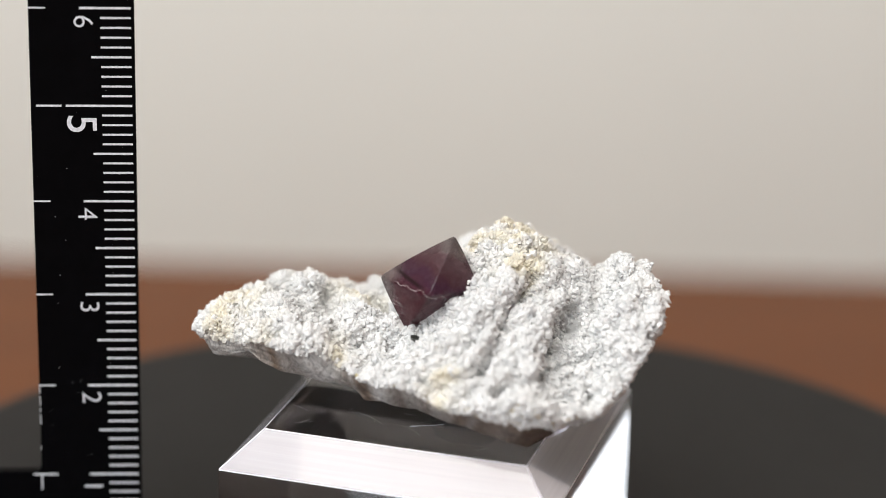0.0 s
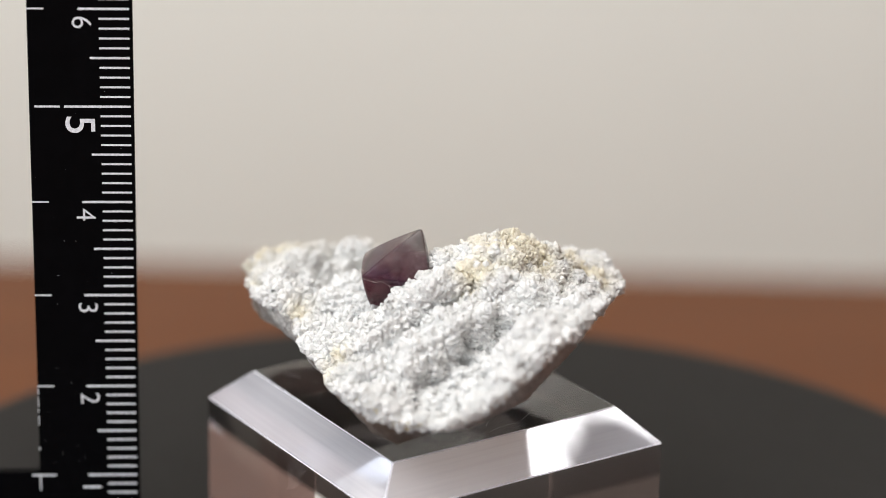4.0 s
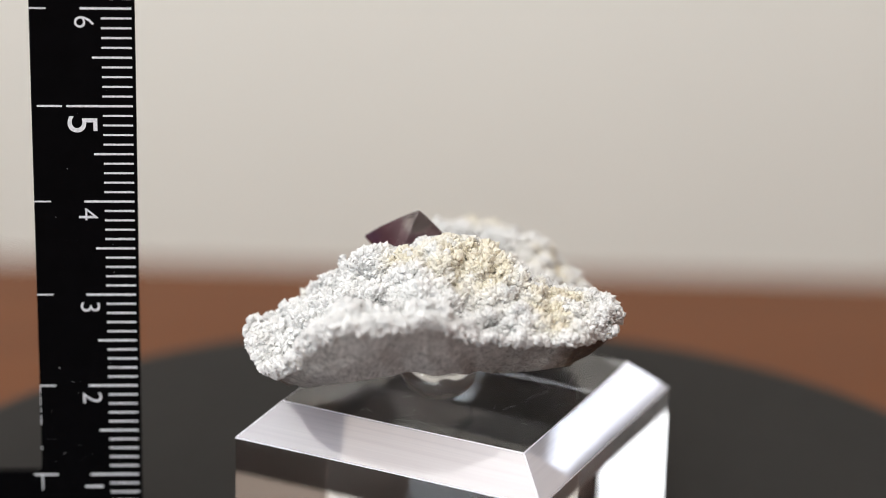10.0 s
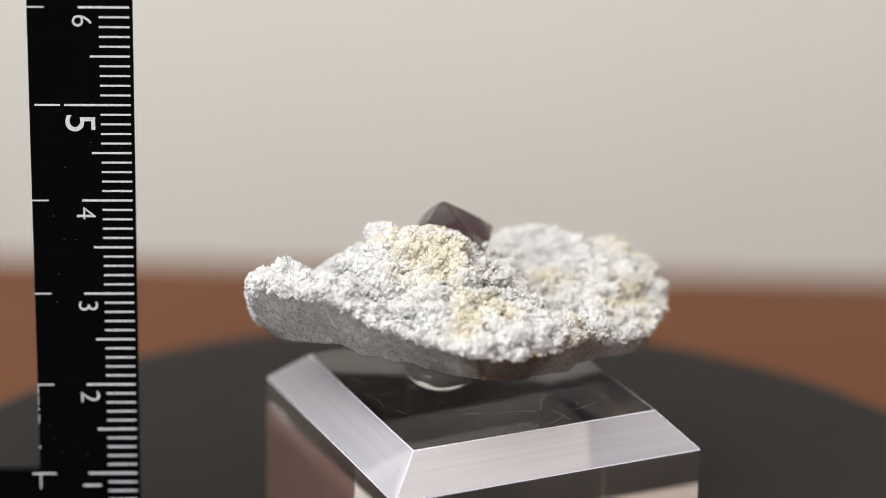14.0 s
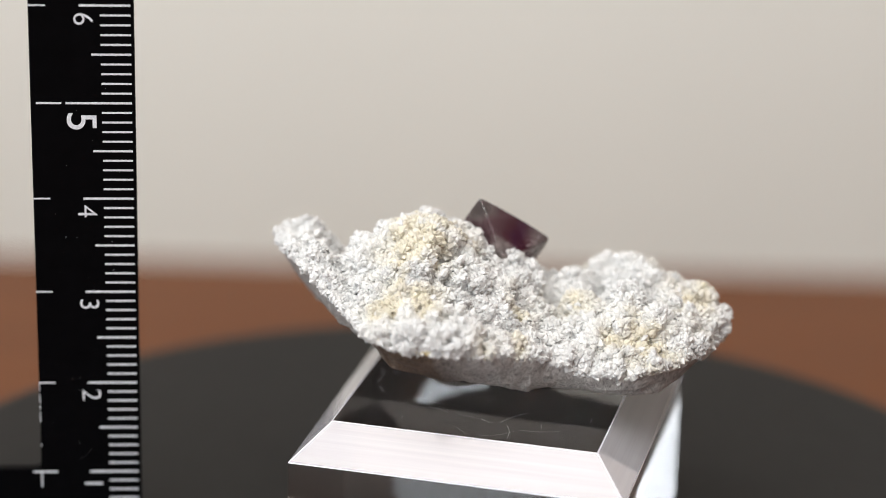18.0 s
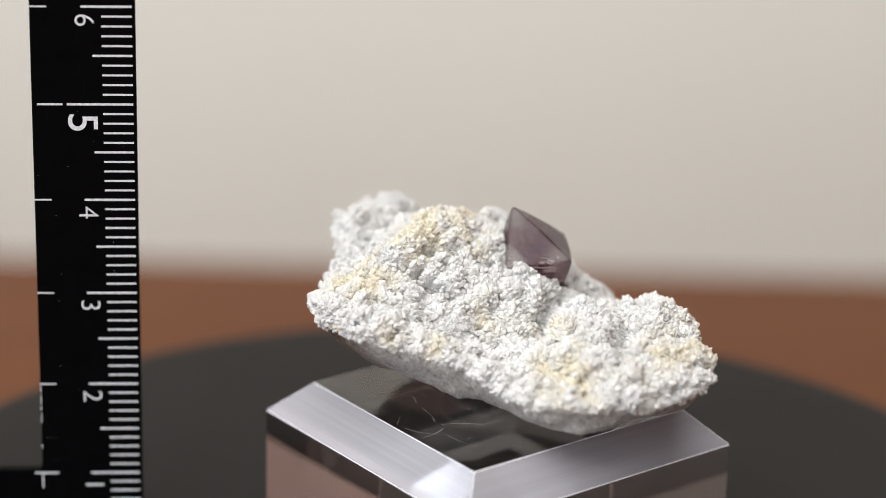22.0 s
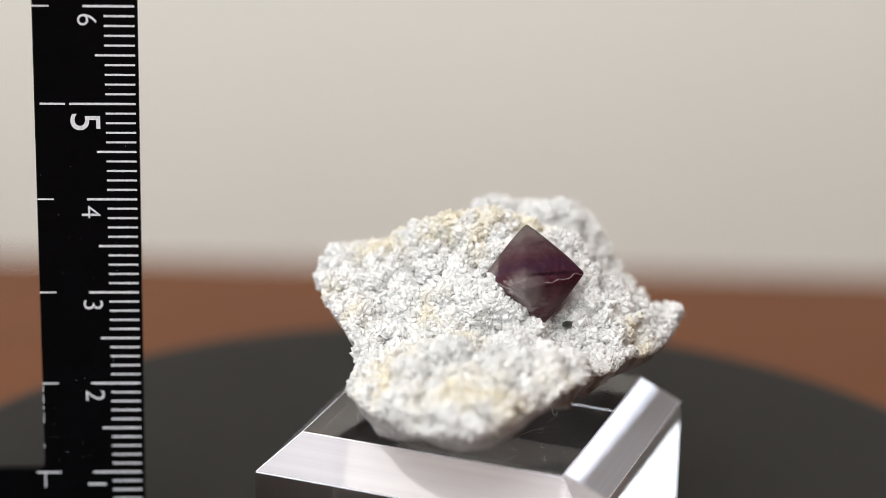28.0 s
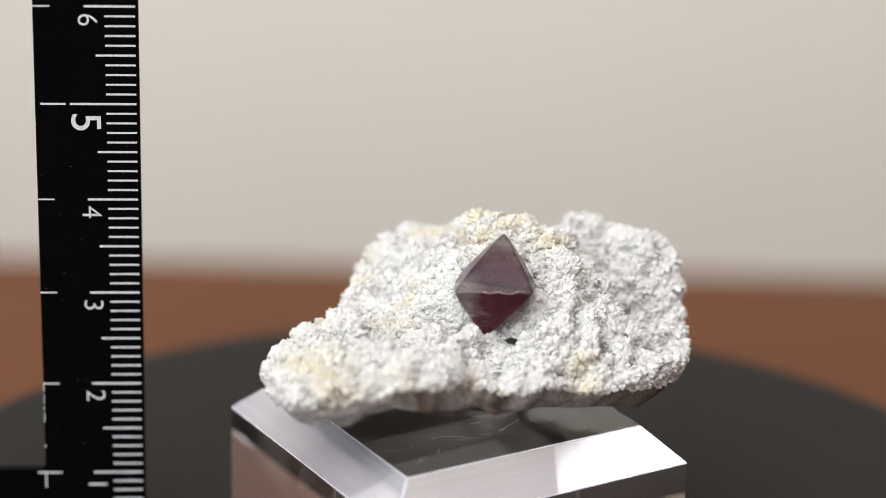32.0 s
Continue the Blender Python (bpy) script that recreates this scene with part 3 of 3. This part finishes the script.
def specimen():
    thing = tagged(new("mineral_specimen"), "white drusy quartz specimen carrying a purple fluorite crystal", "mineral")
    na, nt, ns, nb = 400, 110, 26, 12
    ang = np.linspace(0, 2 * math.pi, na, endpoint=False)
    rim = rim_radius(ang)
    rim = (np.roll(rim, 1) + np.roll(rim, -1) + 2 * rim) / 4
    deg = np.degrees(ang)
    foot = np.array(FOOT)
    inset, low = np.interp(deg, foot[:, 0], foot[:, 1]), np.interp(deg, foot[:, 0], foot[:, 2])
    verts, faces, stain_shade, kinds = [], [], [], []
    rows = []
    for i in range(nt + 1):
        s = i / nt
        f = math.sin(s * math.pi / 2) ** 0.9 * 0.4 + s * 0.6
        x, y = MID[0] + rim * f * np.cos(ang), MID[1] + rim * f * np.sin(ang)
        z = druse_height(x, y) - 0.10 * max(0.0, (f - 0.9) / 0.1) ** 2
        gx, gy = (druse_height(x + 0.02, y) - druse_height(x - 0.02, y)) / 0.04, (druse_height(x, y + 0.02) - druse_height(x, y - 0.02)) / 0.04
        row = []
        for k in range(na):
            p = (x[k], y[k], z[k])
            d = clumps(p)
            out = Vector((-gx[k], -gy[k], 1)).normalized()
            if f > 0.85:
                out = (out + 0.7 * Vector((math.cos(ang[k]), math.sin(ang[k]), 0))).normalized()
            row.append(len(verts))
            verts.append(tuple((Vector(p) + out * d) * CM))
            stain_shade.append(stain_at(p))
            if i == 0:
                row = [row[0]] * na
                break
        rows.append(row)
    edge = np.array([verts[j] for j in rows[-1]]) / CM
    sheer = 1.8 - 0.7 * np.exp(-(((deg - 308) / 34) ** 4))
    even = sum(np.roll(edge, q, axis=0) for q in range(-7, 8)) / 15
    for i in range(1, ns + 1):
        s = i / ns
        row = []
        ease = min(1.0, 3 * s)
        rimmed = edge * (1 - ease) + even * ease
        for k in range(na):
            t = s ** sheer[k]
            drop = max(rimmed[k][2] - low[k], 0.05)
            c, sn = math.cos(ang[k]), math.sin(ang[k])
            jag = 0.05 * noise.noise(Vector((c * 6, sn * 6, s * 3))) + 0.014 * noise.noise(Vector((c * 22, sn * 22, s * 9))) + 0.035 * noise.noise(Vector((c * 13, sn * 13, s * 1.2)))
            x = rimmed[k][0] - c * (inset[k] * t - jag * s)
            y = rimmed[k][1] - sn * (inset[k] * t - jag * s)
            z = rimmed[k][2] - drop * s + (0.015 * noise.noise(Vector((c * 9, sn * 9, 4))) if i == ns else 0)
            row.append(len(verts))
            verts.append((x * CM, y * CM, z * CM))
            wave = 0.4 + noise.noise(Vector((c * 5, sn * 5, 1)))
            # stained corners at -15 and 228 degrees; the 165 degree term paints shade
            b = 1.0 * max(0.0, math.cos(ang[k] - radians(-15))) ** 40 + 0.7 * max(0, math.cos(ang[k] - radians(228))) ** 14 + (0.1 + 0.9 * wave) * max(0, math.cos(ang[k] - radians(165))) ** 3
            # paints the shaded look of the grey face round 325 degrees
            b += 0.3 * max(0.0, math.cos(ang[k] - radians(325))) ** 8
            b *= 1 + 0.7 * noise.noise(Vector((c * 17, sn * 17, 6)))
            stain_shade.append(min(1, max(0, 1.3 * b)))
        rows.append(row)
    last = np.array([verts[j] for j in rows[-1]]) / CM
    for i in range(1, nb + 1):
        s = 1 - i / nb
        row = []
        for k in range(na):
            x, y = MID[0] + (last[k][0] - MID[0]) * s, MID[1] + (last[k][1] - MID[1]) * s
            flat = 2.42 + 0.16 * x - 0.03 * y
            z = last[k][2] * s + flat * (1 - s) + 0.02 * noise.noise(Vector((x * 4, y * 4, 9)))
            row.append(len(verts))
            verts.append((x * CM, y * CM, z * CM))
            stain_shade.append(0.5)
            if i == nb:
                row = [row[0]] * na
                break
        rows.append(row)
    # how far the druse laps over the edge: much at two corners, little on the clean breaks
    lap = 2.5 + 8 * np.exp(-(((deg - 228) / 26) ** 4)) + 5 * np.exp(-(((deg - 100) / 22) ** 4))
    for i, (a, b) in enumerate(zip(rows, rows[1:])):
        for k in range(na):
            j = (k + 1) % na
            quad = tuple(dict.fromkeys((a[k], b[k], b[j], a[j])))
            if len(quad) > 2:
                faces.append(quad)
                kinds.append(0 if i < nt + lap[k] * (1 + 0.6 * noise.noise(Vector((math.cos(ang[k]) * 9, math.sin(ang[k]) * 9, 2)))) else 1)
    me = bpy.data.meshes.new("matrix")
    me.from_pydata(verts, [], faces)
    me.materials.append(DRUSE)
    me.materials.append(FRACTURE)
    me.polygons.foreach_set("material_index", kinds)
    me.polygons.foreach_set("use_smooth", [True] * len(faces))
    me.attributes.new("stain_shade", "FLOAT", "POINT").data.foreach_set("value", stain_shade)
    me.update()
    body = tagged(new("matrix", me), "grey-white quartz plate with broken fibrous edges")
    body.parent = thing
    druse(thing, me, rows, nt, na)
    fluorite(thing)
    # a small dark grain beside the fluorite
    bm = bmesh.new()
    bmesh.ops.create_icosphere(bm, subdivisions=1, radius=0.058 * CM)
    for v in bm.verts:
        v.co = Vector((v.co.x, v.co.y * 1.15, v.co.z * 0.62)) * (1 + 0.45 * noise.noise(v.co * 2500))
    grain = part("dark_grain", bm, MICA, thing, "tiny black mineral grain")
    grain.location = Vector((-1.10, .205, 2.985)) * CM
    return thing


def point_mesh(sides=6):
    """One quartz point of unit size: a short prism under a pyramid."""
    v = [(math.cos(2 * math.pi * k / sides), math.sin(2 * math.pi * k / sides), -0.8) for k in range(sides)]
    v += [(0.94 * math.cos(2 * math.pi * k / sides), 0.94 * math.sin(2 * math.pi * k / sides), 0.30 + 0.16 * (k % 2)) for k in range(sides)]
    v.append((0.14, 0.07, 1.3))
    f = [(k, (k + 1) % sides, sides + (k + 1) % sides, sides + k) for k in range(sides)]
    f += [(sides + k, sides + (k + 1) % sides, 2 * sides) for k in range(sides)]
    return np.array(v), f


def druse(thing, me, rows, nt, na):
    """Thousands of small quartz points that sit on the upper side, and a few larger ones as pieces of their own."""
    rng = np.random.default_rng(5)
    co = np.zeros(len(me.vertices) * 3)
    me.vertices.foreach_get("co", co)
    co = co.reshape(-1, 3)
    top = np.array([p.vertices[:3] for p in me.polygons if p.material_index == 0])
    a, b, c = co[top[:, 0]], co[top[:, 1]], co[top[:, 2]]
    nrm = np.cross(b - a, c - a)
    size = np.linalg.norm(nrm, axis=1)
    nrm = nrm / np.maximum(size, 1e-20)[:, None]
    pick = rng.choice(len(top), 40000, p=size / size.sum())
    base, faces = point_mesh()
    n = len(pick)
    u, w = rng.random((2, n))
    spot = a[pick] + (b - a)[pick] * u[:, None] + (c - a)[pick] * w[:, None]
    way = nrm[pick] + np.array((0, 0, 0.25)) + rng.normal(0, 0.46, (n, 3))
    way /= np.linalg.norm(way, axis=1)[:, None]
    side = np.cross(way, rng.normal(size=(n, 3)))
    side /= np.linalg.norm(side, axis=1)[:, None]
    third = np.cross(way, side)
    grow = np.exp(rng.normal(0, 0.36, n)) * 0.0195 * CM * np.array([(1 + 0.35 * noise.noise(Vector(q / CM) * 1.6)) * (1 - min(0.5, 2.5 * groove_at(Vector(q / CM)))) for q in spot])
    grow = np.minimum(grow, 0.042 * CM)
    tall = grow * rng.uniform(0.75, 1.5, n)
    big = set(np.argsort(-grow)[:180].tolist())
    stain_of = np.array([stain_at(q / CM) for q in spot])
    keep = np.array([k not in big for k in range(n)])
    pts = spot[:, None, :] + grow[:, None, None] * (base[None, :, 0:1] * side[:, None, :] + base[None, :, 1:2] * third[:, None, :]) + tall[:, None, None] * base[None, :, 2:3] * way[:, None, :]
    kept = pts[keep]
    m = len(kept)
    verts = kept.reshape(-1, 3)
    step = np.arange(m) * len(base)
    quads = np.array([f for f in faces if len(f) == 4])
    tris = np.array([f for f in faces if len(f) == 3])
    allf = [*map(tuple, (quads[None] + step[:, None, None]).reshape(-1, 4).tolist()), *map(tuple, (tris[None] + step[:, None, None]).reshape(-1, 3).tolist())]
    mesh = bpy.data.meshes.new("quartz_druse")
    mesh.from_pydata(verts.tolist(), [], allf)
    mesh.materials.append(POINTS)
    mesh.attributes.new("stain_shade", "FLOAT", "POINT").data.foreach_set("value", np.repeat(stain_of[keep], len(base)).tolist())
    ob = tagged(new("quartz_druse", mesh), "crust of tiny white quartz points", kind="stuff")
    ob.parent = thing
    one = bpy.data.meshes.new("quartz_point")
    one.from_pydata(base.tolist(), [], faces)
    one.materials.append(POINTS)
    for k in sorted(big):
        m4 = Matrix((side[k], third[k], way[k])).transposed().to_4x4()
        shared("quartz_point", one, thing, Matrix.Translation(spot[k]) @ m4 @ Matrix.Diagonal((grow[k], grow[k], tall[k], 1)))


def fluorite(thing):
    """An irregular octahedron with rounded edges, half grown into the druse."""
    tip, low = Vector((-.566, -.02, 3.922)), Vector((-.884, .386, 2.96))
    ring = [Vector(q) for q in ((-.795, .685, 3.475), (-1.232, .045, 3.50), (-.655, -.314, 3.425), (-.235, .325, 3.40))]
    c = (ring[1] + ring[3]) / 2
    bm = bmesh.new()
    apex, nadir = bm.verts.new(tip - c), bm.verts.new(low - c)
    belt = [bm.verts.new(q - c) for q in ring]
    for k in range(4):
        bm.faces.new((apex, belt[k], belt[(k + 1) % 4]))
        bm.faces.new((nadir, belt[(k + 1) % 4], belt[k]))
    bmesh.ops.recalc_face_normals(bm, faces=bm.faces[:])
    bmesh.ops.bevel(bm, geom=bm.edges[:], offset=0.02, segments=3, affect="EDGES", profile=0.55)
    bmesh.ops.triangulate(bm, faces=bm.faces[:])
    bmesh.ops.subdivide_edges(bm, edges=[e for e in bm.edges if e.calc_length() > 0.12], cuts=11, use_grid_fill=True)
    values = {"pale": [], "ledge": [], "flaw": [], "level": []}
    up, side = (tip - c), (ring[3] - c)
    seam, shelf, middle = (ring[0] + ring[1]) / 2 - c, (ring[0] + ring[3] + low) / 3 - c, (ring[0] - c)
    for v in bm.verts:
        p = v.co.copy()
        h, q, w = p.dot(up) / up.length_squared, p.dot(side) / side.length_squared, p.dot(middle) / middle.length_squared
        n = noise.noise(p * 5)
        sharp = [min(1.0, max(0.0, (a - edge + 0.16 * n) * steep)) for a, edge, steep in ((h, 0.66, 12), (q, 0.62, 10), (w, 0.55, 2.6))]
        values["pale"].append(max(0.9 * sharp[0], 0.6 * sharp[1], 0.8 * sharp[2]))
        values["level"].append(0.5 + 0.5 * h)
        values["ledge"].append(min(1.0, max(0.0, 1.7 - (p - shelf).length / 0.2)) * min(1.0, max(0.0, -12 * h)))
        values["flaw"].append(min(1.0, max(0.0, 2.2 - (p - seam).length / 0.15)))
        v.co = (c + p * (1 + 0.012 * noise.noise(p * 4) + 0.13 * (1 - p.length / 0.52))) * CM
    me = bpy.data.meshes.new("fluorite_crystal")
    bm.to_mesh(me)
    bm.free()
    me.materials.append(FLUORITE)
    for key, data in values.items():
        me.attributes.new(key, "FLOAT", "POINT").data.foreach_set("value", data)
    ob = tagged(new("fluorite_crystal", me), "translucent purple octahedral fluorite crystal")
    ob.parent = thing


def putty():
    """The lump that props the specimen up on the stand."""
    bm = bmesh.new()
    bmesh.ops.create_uvsphere(bm, u_segments=40, v_segments=20, radius=1)
    for v in bm.verts:
        n = noise.noise(v.co * 1.7)
        v.co = Vector((0.41 * v.co.x * (1 + 0.1 * n) - 0.25, 0.38 * v.co.y * (1 + 0.1 * n) - 0.13, 2.21 + 0.24 * v.co.z)) * CM
        v.co.z = max(v.co.z, 1.997 * CM)
    for f in bm.faces:
        f.smooth = True
    return tagged(part("putty_lump", bm, PUTTY), "clear mounting putty between stand and specimen", "putty")


room()
table()
TURN = turntable()
ruler()
STAND = stand()
LUMP = putty()
MINERAL = specimen()


def motions():
    """The turntable carries stand, putty and specimen round, clockwise from above."""
    rows = []
    for t in range(0, 33):
        a = 0.1706 * t
        rows.append((t, pose(0, 0, 0, 0, 0, 73.134 - 9.7759 * t - 0.756 * math.sin(a) + 0.705 * math.cos(a))))
    for thing in (TURN, STAND, LUMP, MINERAL):
        walk(thing, rows)


motions()
